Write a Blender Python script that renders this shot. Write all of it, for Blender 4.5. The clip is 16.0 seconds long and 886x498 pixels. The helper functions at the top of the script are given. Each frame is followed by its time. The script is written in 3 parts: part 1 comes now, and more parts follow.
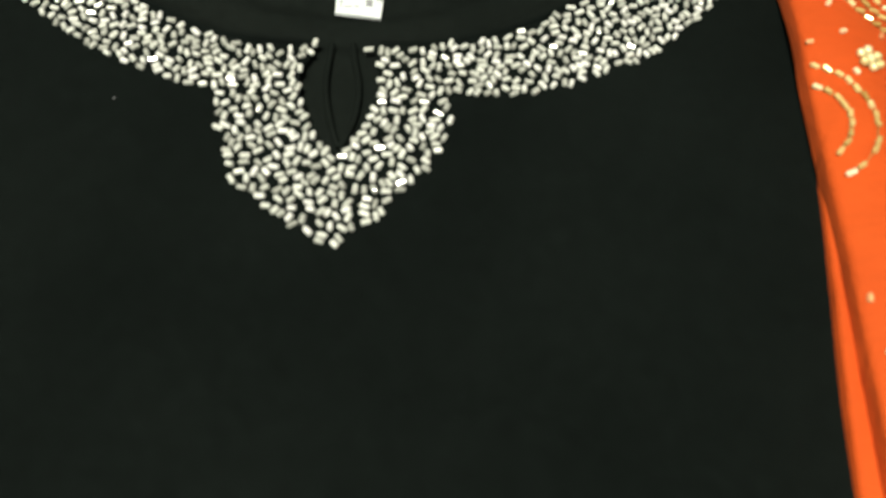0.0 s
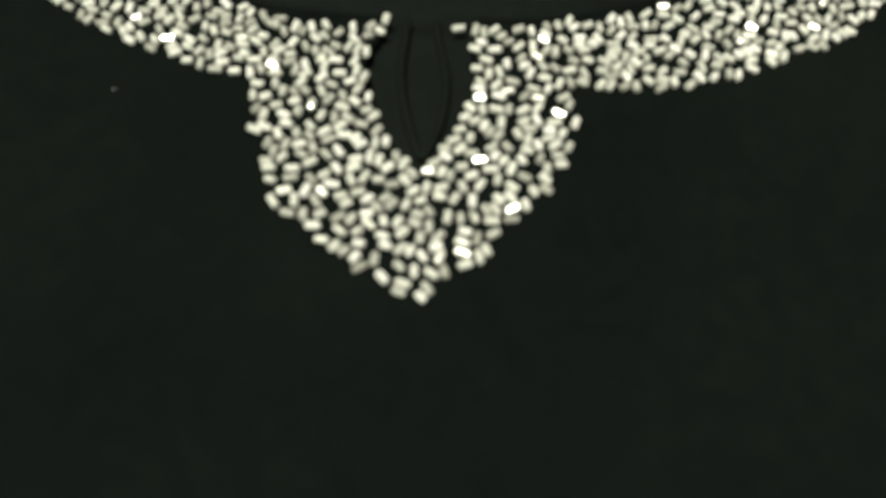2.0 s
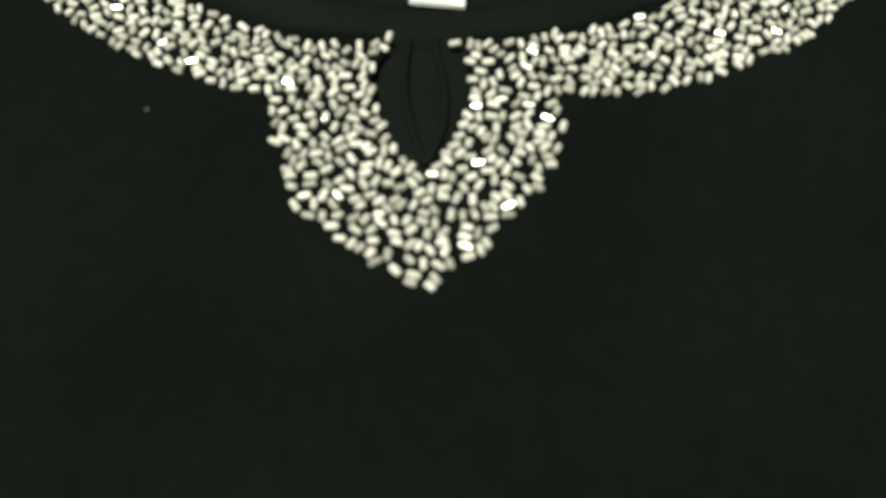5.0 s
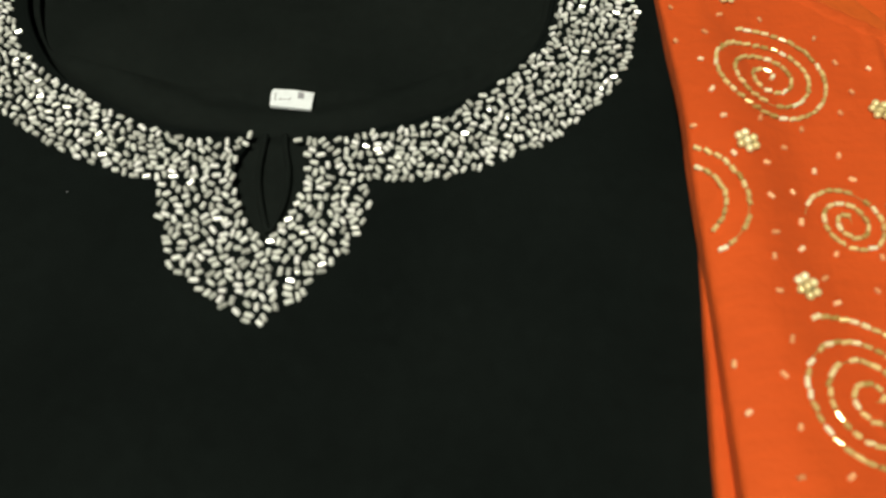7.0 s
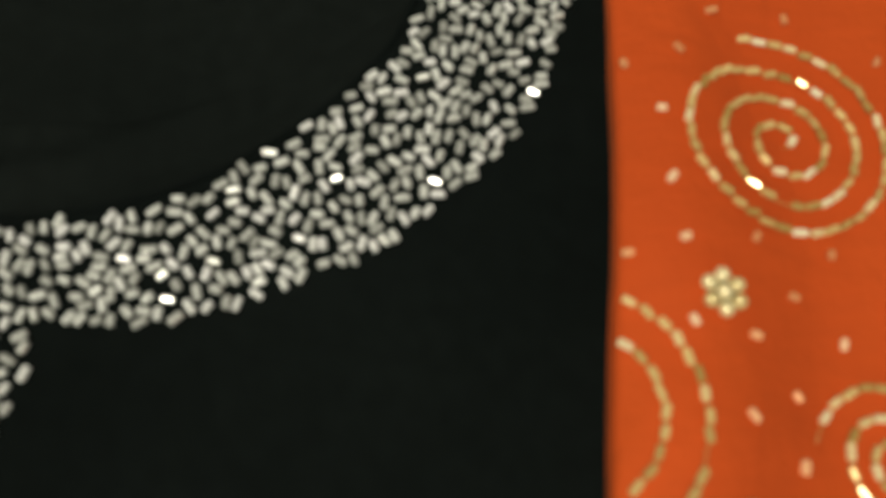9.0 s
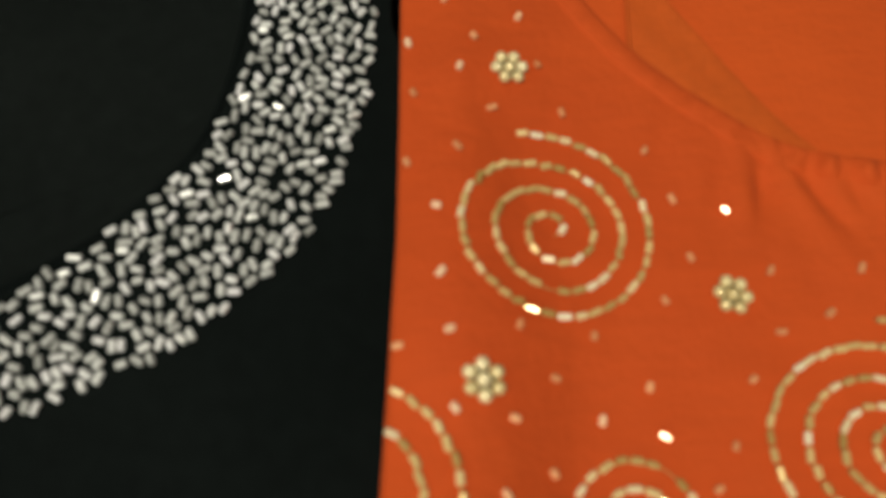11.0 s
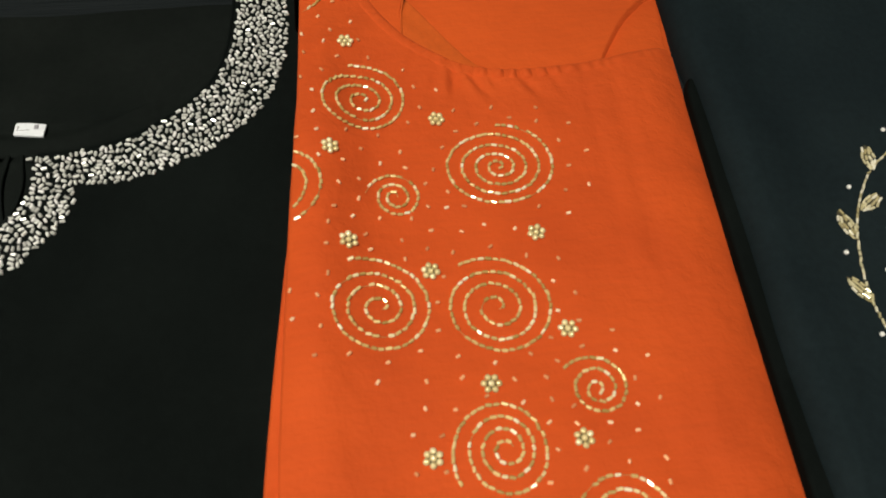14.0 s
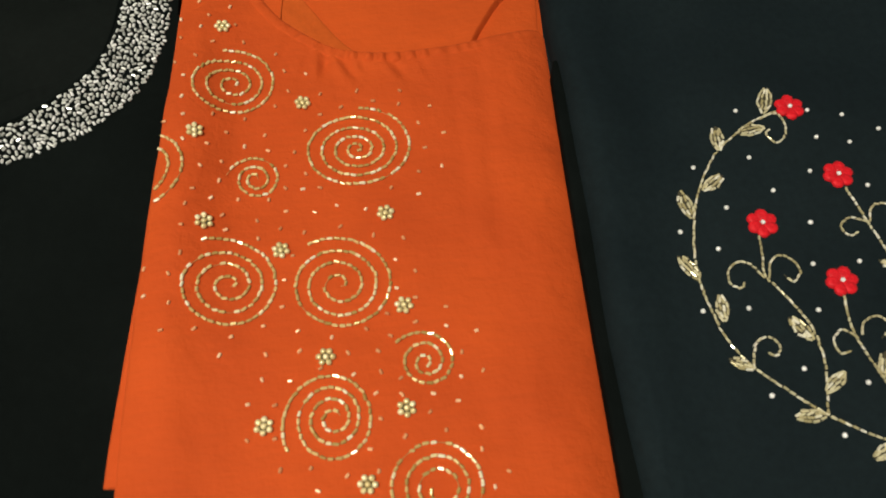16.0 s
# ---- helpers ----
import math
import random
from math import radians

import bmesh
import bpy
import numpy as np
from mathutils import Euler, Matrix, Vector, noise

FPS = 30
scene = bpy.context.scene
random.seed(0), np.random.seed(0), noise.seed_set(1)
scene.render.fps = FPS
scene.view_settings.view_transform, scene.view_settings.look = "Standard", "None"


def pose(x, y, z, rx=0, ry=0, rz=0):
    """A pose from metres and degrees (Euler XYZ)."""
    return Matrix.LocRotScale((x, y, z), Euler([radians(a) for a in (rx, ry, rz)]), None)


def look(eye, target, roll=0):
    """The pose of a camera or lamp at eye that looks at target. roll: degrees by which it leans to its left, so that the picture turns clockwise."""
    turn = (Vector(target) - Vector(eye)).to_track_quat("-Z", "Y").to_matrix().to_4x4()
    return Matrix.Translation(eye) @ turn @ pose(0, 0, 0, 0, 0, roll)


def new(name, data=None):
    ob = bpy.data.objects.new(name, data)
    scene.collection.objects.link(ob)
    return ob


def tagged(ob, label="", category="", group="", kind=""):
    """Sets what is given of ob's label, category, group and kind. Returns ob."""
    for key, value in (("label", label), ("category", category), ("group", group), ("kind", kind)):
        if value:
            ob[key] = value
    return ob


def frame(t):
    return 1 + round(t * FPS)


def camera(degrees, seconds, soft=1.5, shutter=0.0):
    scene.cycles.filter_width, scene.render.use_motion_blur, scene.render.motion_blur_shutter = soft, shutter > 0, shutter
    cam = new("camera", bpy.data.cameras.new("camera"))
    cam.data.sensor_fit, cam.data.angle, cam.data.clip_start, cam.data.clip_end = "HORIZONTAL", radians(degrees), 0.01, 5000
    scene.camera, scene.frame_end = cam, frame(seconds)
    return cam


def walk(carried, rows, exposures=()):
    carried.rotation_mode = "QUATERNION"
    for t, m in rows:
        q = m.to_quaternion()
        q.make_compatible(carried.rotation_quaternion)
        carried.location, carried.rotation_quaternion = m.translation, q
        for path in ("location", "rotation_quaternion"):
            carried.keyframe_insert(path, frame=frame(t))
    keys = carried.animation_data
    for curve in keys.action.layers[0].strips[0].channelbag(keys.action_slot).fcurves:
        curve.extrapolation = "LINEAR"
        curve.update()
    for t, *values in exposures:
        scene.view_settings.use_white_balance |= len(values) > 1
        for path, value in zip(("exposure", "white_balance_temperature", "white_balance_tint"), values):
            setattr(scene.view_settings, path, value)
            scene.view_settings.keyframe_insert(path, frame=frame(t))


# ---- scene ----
cam = camera(56.66, 16.0, soft=1.7)
cam.data.dof.use_dof = True
cam.data.dof.focus_distance, cam.data.dof.aperture_fstop = 0.52, 15.5
PATH = [
    (0, (0.04439, 0.06664, 0.19301), (0.06213, 0.56498, -0.67379), 2.82),
    (0.5, (0.02575, 0.09584, 0.16086), (0.01684, 0.57943, -0.71439), 1.84),
    (1, (0.02558, 0.11034, 0.14454), (0.02246, 0.58553, -0.73534), 2.58),
    (1.5, (0.02491, 0.10788, 0.14393), (0.03010, 0.61765, -0.71637), 3.08),
    (2, (0.02430, 0.10389, 0.13837), (0.02036, 0.62760, -0.71352), 1.41),
    (2.5, (0.02601, 0.10534, 0.13278), (0.00879, 0.61941, -0.72480), -0.76),
    (3, (0.02427, 0.10796, 0.14020), (0.01221, 0.61698, -0.72047), -0.60),
    (3.5, (0.02014, 0.10373, 0.14240), (0.03075, 0.61963, -0.71419), 1.74),
    (3.7, (0.01877, 0.10220, 0.14596), (0.03149, 0.62162, -0.70846), 1.94),
    (5.8, (0.03745, 0.08159, 0.16818), (0.02636, 0.59465, -0.69011), -1.50),
    (6, (0.04562, 0.07507, 0.17813), (0.05305, 0.58582, -0.68157), 0.70),
    (6.5, (0.06381, 0.04625, 0.21794), (0.08855, 0.61008, -0.60758), 1.16),
    (7, (0.07045, 0.06694, 0.22247), (0.08114, 0.59075, -0.62930), 0.80),
    (7.5, (0.07878, 0.12266, 0.21143), (0.06477, 0.46079, -0.72957), 1.29),
    (8, (0.10475, 0.17099, 0.17455), (0.11953, 0.51303, -0.76502), 5.40),
    (8.2, (0.10991, 0.18491, 0.15033), (0.12256, 0.51811, -0.79244), 5.02),
    (10.3, (0.13799, 0.18396, 0.15424), (0.09583, 0.63519, -0.73717), -3.05),
    (10.5, (0.14013, 0.18390, 0.15544), (0.11126, 0.62993, -0.73911), -1.58),
    (11, (0.15699, 0.19358, 0.16648), (0.19091, 0.59347, -0.74945), 4.71),
    (11.5, (0.17548, 0.18036, 0.21885), (0.18358, 0.60499, -0.68648), -0.52),
    (12, (0.17895, 0.14348, 0.25235), (0.21287, 0.57698, -0.64817), 2.19),
    (12.5, (0.17711, 0.09930, 0.27553), (0.22750, 0.56264, -0.60921), 2.73),
    (13, (0.18067, 0.04904, 0.29446), (0.23495, 0.54199, -0.57391), 2.41),
    (13.5, (0.18437, 0.01592, 0.31486), (0.24131, 0.52531, -0.54379), 1.79),
    (14, (0.19584, -0.01312, 0.32982), (0.25854, 0.49637, -0.52837), 2.70),
    (14.5, (0.21705, -0.03154, 0.34759), (0.26817, 0.46305, -0.52003), 2.79),
    (15, (0.23475, -0.03993, 0.36352), (0.29537, 0.44981, -0.50623), 2.30),
    (15.5, (0.24916, -0.04121, 0.36700), (0.30529, 0.44692, -0.50396), 2.08),
    (16, (0.27718, -0.02059, 0.35362), (0.30775, 0.44655, -0.53003), -0.18),
]
walk(cam, [(t, look(eye, target, roll)) for t, eye, target, roll in PATH],
     [(0, 0.12, 6600, 1), (1.5, 0.05, 6700, 0), (3.7, -0.05, 6700, 0), (6.0, 0.10, 6700, 1), (7.0, -0.28, 6600, 2), (7.5, -0.42, 6700, 4), (8.0, -0.70, 6700, 5), (10.4, -0.66, 6550, 7),
      (11.0, -0.72, 6500, 9), (11.5, -0.68, 6500, 10), (12.5, -0.52, 6500, 10), (14.0, -0.46, 6500, 10), (16.0, -0.50, 6550, 9)])

# ---- light: one soft ceiling lamp, unseen and added, in a closed room ----
world = bpy.data.worlds.new("world")
world.use_nodes = True
world.node_tree.nodes["Background"].inputs["Color"].default_value = (0.9, 0.95, 1.0, 1)
world.node_tree.nodes["Background"].inputs["Strength"].default_value = 0.05
scene.world = world
lamp_data = bpy.data.lights.new("unseen_lamp_light", "AREA")
lamp_data.shape, lamp_data.size, lamp_data.energy = "DISK", 0.36, 58.0
lamp_data.color = (1.0, 0.93, 0.80)
lamp_light = new("unseen_lamp_light", lamp_data)
lamp_light.matrix_basis = pose(-0.22, -0.28, 1.795)


# ---- materials ----
def nodes_of(name):
    m = bpy.data.materials.new(name)
    m.use_nodes = True
    n, l = m.node_tree.nodes, m.node_tree.links
    return m, n, l, n["Principled BSDF"]


def noise_node(n, l, scale, detail=3.0, stretch=(1, 1, 1), rough=0.5):
    co = n.new("ShaderNodeTexCoord")
    mp = n.new("ShaderNodeMapping")
    mp.inputs["Scale"].default_value = stretch
    tx = n.new("ShaderNodeTexNoise")
    tx.inputs["Scale"].default_value, tx.inputs["Detail"].default_value, tx.inputs["Roughness"].default_value = scale, detail, rough
    l.new(co.outputs["Object"], mp.inputs["Vector"])
    l.new(mp.outputs["Vector"], tx.inputs["Vector"])
    return tx


def ramp_between(n, l, source, low, high, a=0.3, b=0.7):
    r = n.new("ShaderNodeValToRGB")
    r.color_ramp.elements[0].position, r.color_ramp.elements[1].position = a, b
    r.color_ramp.elements[0].color, r.color_ramp.elements[1].color = (*low, 1), (*high, 1)
    l.new(source, r.inputs["Fac"])
    return r


def fabric(name, low, high, grain=0.25, crumple=0.35, rough=0.85, sheen=0.15, sheen_tint=(1, 1, 1), slub=(1, 1, 1), bump=0.25, specular=0.25):
    """Woven cloth: broad tone, fine slub along the threads, and a soft relief."""
    m, n, l, p = nodes_of(name)
    broad = ramp_between(n, l, noise_node(n, l, 14, 4).outputs["Fac"], low, high)
    fine = noise_node(n, l, 260, 4, slub, 0.65)
    mul = n.new("ShaderNodeMix")
    mul.data_type, mul.blend_type = "RGBA", "MULTIPLY"
    mul.inputs[0].default_value = grain
    l.new(broad.outputs["Color"], mul.inputs[6])
    l.new(ramp_between(n, l, fine.outputs["Fac"], (0.25, 0.25, 0.25), (1.5, 1.5, 1.5)).outputs["Color"], mul.inputs[7])
    l.new(mul.outputs[2], p.inputs["Base Color"])
    warp = noise_node(n, l, 900, 2, (1.0, 0.35, 1.0))
    weft = noise_node(n, l, 900, 2, (0.35, 1.0, 1.0))
    add = n.new("ShaderNodeMath")
    l.new(warp.outputs["Fac"], add.inputs[0])
    l.new(weft.outputs["Fac"], add.inputs[1])
    bp = n.new("ShaderNodeBump")
    bp.inputs["Strength"].default_value, bp.inputs["Distance"].default_value = bump, 0.0004
    l.new(add.outputs[0], bp.inputs["Height"])
    rumple = n.new("ShaderNodeBump")
    rumple.inputs["Strength"].default_value, rumple.inputs["Distance"].default_value = crumple, 0.004
    l.new(noise_node(n, l, 38, 4).outputs["Fac"], rumple.inputs["Height"])
    l.new(rumple.outputs["Normal"], bp.inputs["Normal"])
    l.new(bp.outputs["Normal"], p.inputs["Normal"])
    p.inputs["Roughness"].default_value = rough
    p.inputs["Specular IOR Level"].default_value = specular
    p.inputs["Sheen Weight"].default_value = sheen
    p.inputs["Sheen Roughness"].default_value = 0.5
    p.inputs["Sheen Tint"].default_value = (*sheen_tint, 1)
    return m


def bead_material(name, low, middle, high, metallic, rough, island=False, coat=0.3):
    """Lined glass or metal bead; each bead has its own tone."""
    m, n, l, p = nodes_of(name)
    rnd = n.new("ShaderNodeNewGeometry").outputs["Random Per Island"] if island else n.new("ShaderNodeObjectInfo").outputs["Random"]
    tone = ramp_between(n, l, rnd, low, high, 0.0, 1.0)
    tone.color_ramp.elements.new(0.72).color = (*middle, 1)
    l.new(tone.outputs["Color"], p.inputs["Base Color"])
    p.inputs["Metallic"].default_value, p.inputs["Roughness"].default_value = metallic, rough
    p.inputs["Coat Weight"].default_value, p.inputs["Coat Roughness"].default_value = coat, 0.08
    return m


def plain(name, low, high, rough=0.6, scale=30, stretch=(1, 1, 1), bump=0.1, dist=0.002, specular=0.4):
    m, n, l, p = nodes_of(name)
    tx = noise_node(n, l, scale, 5, stretch)
    l.new(ramp_between(n, l, tx.outputs["Fac"], low, high).outputs["Color"], p.inputs["Base Color"])
    bp = n.new("ShaderNodeBump")
    bp.inputs["Strength"].default_value, bp.inputs["Distance"].default_value = bump, dist
    l.new(tx.outputs["Fac"], bp.inputs["Height"])
    l.new(bp.outputs["Normal"], p.inputs["Normal"])
    p.inputs["Roughness"].default_value = rough
    p.inputs["Specular IOR Level"].default_value = specular
    return m


BLACK = fabric("black_crepe", (0.0026, 0.0040, 0.0037), (0.0046, 0.0066, 0.0061), sheen=0.0, specular=0.04)
BLACK_INSIDE = fabric("black_crepe_inside", (0.0042, 0.0060, 0.0054), (0.0076, 0.0100, 0.0090), sheen=0.0, specular=0.05)
NAVY = fabric("navy_cotton", (0.0072, 0.0126, 0.0148), (0.0104, 0.0174, 0.0198), sheen=0.0, specular=0.06)
ORANGE = fabric("orange_cotton", (0.47, 0.060, 0.007), (0.56, 0.077, 0.009), grain=0.07, crumple=0.85, sheen=0.05, sheen_tint=(1, 0.5, 0.2), slub=(0.25, 1.6, 1), bump=0.3)
ORANGE_INSIDE = fabric("orange_cotton_wrong_side", (0.49, 0.066, 0.007), (0.57, 0.081, 0.009), grain=0.08, crumple=0.5, sheen=0.05, sheen_tint=(1, 0.5, 0.2), slub=(0.25, 1.6, 1))
FACING = fabric("orange_facing", (0.45, 0.072, 0.007), (0.53, 0.088, 0.009), grain=0.12, sheen=0.05, sheen_tint=(1, 0.5, 0.2))
RIBBED = plain("ribbed_cover", (0.006, 0.0085, 0.0095), (0.012, 0.0155, 0.017), 0.85, 55, (0.25, 9, 1), 0.6, 0.002, specular=0.08)
SILVER = bead_material("silver_lined_bead", (0.44, 0.45, 0.42), (0.86, 0.88, 0.84), (1.0, 1.0, 1.0), 0.24, 0.18)
SILVER_ROWS = bead_material("silver_lined_beads", (0.44, 0.45, 0.42), (0.86, 0.88, 0.84), (1.0, 1.0, 1.0), 0.24, 0.18, island=True)
GOLD = bead_material("gold_lined_bead", (0.44, 0.28, 0.08), (0.84, 0.63, 0.27), (1.0, 0.93, 0.66), 0.22, 0.2)
BRASS = bead_material("pale_brass_bead", (0.68, 0.54, 0.25), (0.80, 0.67, 0.35), (0.94, 0.83, 0.52), 0.25, 0.25)
COPPER = bead_material("copper_bead", (0.60, 0.23, 0.09), (0.93, 0.48, 0.23), (1.0, 0.76, 0.50), 0.15, 0.2)
ANTIQUE = bead_material("antique_gold_bead", (0.46, 0.40, 0.20), (0.82, 0.76, 0.50), (1.0, 0.97, 0.82), 0.25, 0.18)
PEARL = bead_material("pearl", (0.74, 0.74, 0.71), (0.82, 0.82, 0.79), (0.92, 0.92, 0.90), 0.0, 0.22, coat=0.6)
THREAD_GOLD = plain("gold_thread", (0.35, 0.16, 0.04), (0.5, 0.25, 0.08), 0.6, 400)
THREAD_DARK = plain("dark_thread", (0.03, 0.028, 0.015), (0.07, 0.06, 0.03), 0.7, 400)
RED = fabric("red_thread_petal", (0.52, 0.005, 0.012), (0.78, 0.012, 0.022), grain=0.3, rough=0.6, sheen=0.1, sheen_tint=(1, 0.3, 0.3), bump=0.6)
LABEL = plain("white_satin_label", (0.66, 0.70, 0.74), (0.76, 0.80, 0.84), 0.45, 300)
INK = plain("grey_ink", (0.22, 0.22, 0.25), (0.32, 0.32, 0.35), 0.6, 300)
PAINT = plain("wall_paint", (0.40, 0.42, 0.42), (0.46, 0.48, 0.48), 0.8, 6)
FLOORING = plain("grey_floor", (0.22, 0.21, 0.20), (0.32, 0.31, 0.29), 0.5, 8)
WOOD = plain("dark_wood", (0.05, 0.03, 0.02), (0.12, 0.07, 0.04), 0.5, 12, (1, 8, 8))
SHADE = nodes_of("lamp_diffuser")[0]
SHADE.node_tree.nodes["Principled BSDF"].inputs["Emission Color"].default_value = (1.0, 0.93, 0.80, 1)
SHADE.node_tree.nodes["Principled BSDF"].inputs["Emission Strength"].default_value = 9.0


# ---- builders ----
def mesh_from(name, verts, faces, smooth=True):
    me = bpy.data.meshes.new(name)
    me.from_pydata(verts, [], faces)
    me.validate()
    me.polygons.foreach_set("use_smooth", [smooth] * len(me.polygons))
    return me


def put(name, me, material, parent=None, label="", m=None):
    ob = new(name, me)
    if material and not me.materials:
        me.materials.append(material)
    if parent:
        ob.parent = parent
        if parent.type == "EMPTY":
            ob.matrix_parent_inverse = parent.matrix_basis.inverted()
    if m:
        ob.matrix_basis = m
    if label:
        ob["label"] = label
    return ob


def thing(name, at, label, category, group="", kind=""):
    ob = new(name)
    ob.empty_display_size = 0.02
    ob.matrix_basis = Matrix.Translation(at)
    return tagged(ob, label, category, group, kind)


def box(lo, hi, bevel=0.0):
    bm = bmesh.new()
    bmesh.ops.create_cube(bm, size=1)
    for v in bm.verts:
        v.co = Vector([lo[i] + (v.co[i] + 0.5) * (hi[i] - lo[i]) for i in range(3)])
    if bevel:
        bmesh.ops.bevel(bm, geom=bm.edges[:], offset=bevel, segments=2, affect="EDGES", profile=0.5)
    me = bpy.data.meshes.new("box")
    bm.to_mesh(me)
    bm.free()
    return me


def smooth_line(points, step=0.002, closed=False):
    """A Catmull-Rom curve through the points, resampled at even steps."""
    p = [np.array(q, float) for q in points]
    n = len(p)
    out = []
    for i in range(n if closed else n - 1):
        a, b, c, d = (p[(i + k) % n] if closed else p[min(max(i + k, 0), n - 1)] for k in (-1, 0, 1, 2))
        k = max(2, int(np.linalg.norm(c - b) / step))
        for j in range(k):
            t = j / k
            out.append(0.5 * (2 * b + (c - a) * t + (2 * a - 5 * b + 4 * c - d) * t * t + (3 * b - a - 3 * c + d) * t ** 3))
    if not closed:
        out.append(p[-1])
    return np.array(out)


def straight(points, step=0.003):
    out = []
    for a, b in zip(points[:-1], points[1:]):
        a, b = np.array(a, float), np.array(b, float)
        k = max(1, int(np.linalg.norm(b - a) / step))
        out += [a + (b - a) * j / k for j in range(k)]
    out.append(np.array(points[-1], float))
    return np.array(out)


def inside(poly, q):
    """Which of the points q lie inside the polygon."""
    a, b = poly, np.roll(poly, -1, 0)
    x, y = q[:, 0:1], q[:, 1:2]
    cross = ((a[:, 1] > y) != (b[:, 1] > y)) & (x < (b[:, 0] - a[:, 0]) * (y - a[:, 1]) / (b[:, 1] - a[:, 1] + 1e-15) + a[:, 0])
    return cross.sum(1) % 2 == 1


def far_from(line, q):
    return np.min(np.linalg.norm(q[:, None, :] - line[None, :, :], axis=2), axis=1)


def grow(loop, d):
    t = np.roll(loop, -1, 0) - np.roll(loop, 1, 0)
    t /= np.linalg.norm(t, axis=1)[:, None] + 1e-12
    return loop + d * np.stack([t[:, 1], -t[:, 0]], 1)


def sheet(outline, height, r, base, step=0.006, fine=None, thick=0.0):
    """A layer of cloth over an outline: its upper side follows height(x, y), its edge is rounded by r and goes down to base, or to a thickness of its own."""
    from mathutils.geometry import delaunay_2d_cdt
    loop = np.array(outline)
    keep = np.linalg.norm(loop - np.roll(loop, 1, 0), axis=1) > 1e-5
    loop = loop[keep]
    if np.sum(loop[:, 0] * np.roll(loop[:, 1], -1) - loop[:, 1] * np.roll(loop[:, 0], -1)) < 0:
        loop = loop[::-1]
    inner = grow(loop, -r)
    lo, hi = inner.min(0), inner.max(0)
    gx, gy = np.meshgrid(np.arange(lo[0], hi[0], step), np.arange(lo[1], hi[1], step))
    q = np.stack([gx.ravel(), gy.ravel()], 1)
    if fine:
        x0, y0, x1, y1, s = fine
        q = q[~((q[:, 0] > x0) & (q[:, 0] < x1) & (q[:, 1] > y0) & (q[:, 1] < y1))]
        gx, gy = np.meshgrid(np.arange(x0, x1, s), np.arange(y0, y1, s))
        q = np.vstack([q, np.stack([gx.ravel(), gy.ravel()], 1)])
    q = q[inside(inner, q)]
    q = q[far_from(inner, q) > 0.001]
    n = len(inner)
    co = [Vector(p) for p in inner] + [Vector(p) for p in q]
    vs, _, fs, ov, _, _ = delaunay_2d_cdt(co, [], [list(range(n))], 1, 1e-7)
    verts = [(v.x, v.y, height(v.x, v.y)) for v in vs]
    faces = [list(f) for f in fs]
    at = {}
    for i, o in enumerate(ov):
        for k in o:
            at[k] = i
    ring = [at[k] for k in range(n)]
    top = [verts[i][2] for i in ring]
    for k in (1, 2, 3, 4):
        a = k * math.pi / 6
        edge = grow(inner, r * math.sin(min(a, math.pi / 2)))
        nxt = []
        for i in range(n):
            z = min(top[i], height(edge[i][0], edge[i][1])) - r * (1 - math.cos(a)) if k < 4 else (max(top[i] - thick, 0.0003) if thick else base)
            nxt.append(len(verts))
            verts.append((edge[i][0], edge[i][1], max(z, base)))
        faces += [[ring[i], nxt[i], nxt[(i + 1) % n], ring[(i + 1) % n]] for i in range(n)]
        ring = nxt
    me = mesh_from("sheet", verts, faces)
    bm = bmesh.new()
    bm.from_mesh(me)
    bmesh.ops.recalc_face_normals(bm, faces=bm.faces)
    bm.to_mesh(me)
    bm.free()
    return me


def tube(line, radius, sides=6):
    """A cord along a line of points (x, y, z)."""
    line = np.array(line, float)
    t = np.gradient(line, axis=0)
    t /= np.linalg.norm(t, axis=1)[:, None] + 1e-12
    verts, faces = [], []
    for p, d in zip(line, t):
        s = np.cross(d, (0, 0, 1.0))
        s /= np.linalg.norm(s) + 1e-12
        u = np.cross(s, d)
        verts += [tuple(p + radius * (math.cos(a) * s + math.sin(a) * u)) for a in np.linspace(0, 2 * math.pi, sides, False)]
    for i in range(len(line) - 1):
        faces += [[i * sides + j, i * sides + (j + 1) % sides, (i + 1) * sides + (j + 1) % sides, (i + 1) * sides + j] for j in range(sides)]
    faces += [list(range(sides))[::-1], [len(verts) - sides + j for j in range(sides)]]
    return mesh_from("cord", verts, faces)


def bugle(length, dia, sides=8, chamfer=0.18):
    """Faces of a cut bugle bead along x."""
    r, h, c = dia / 2, length / 2, chamfer * dia
    verts, faces = [], []
    for x, rr in ((-h, r - c), (-h + c, r), (h - c, r), (h, r - c)):
        verts += [(x, rr * math.cos(a), rr * math.sin(a)) for a in np.linspace(0, 2 * math.pi, sides, False) + math.pi / sides]
    for i in range(3):
        faces += [[i * sides + j, (i + 1) * sides + j, (i + 1) * sides + (j + 1) % sides, i * sides + (j + 1) % sides] for j in range(sides)]
    faces += [list(range(sides)), [3 * sides + j for j in range(sides)][::-1]]
    return verts, faces


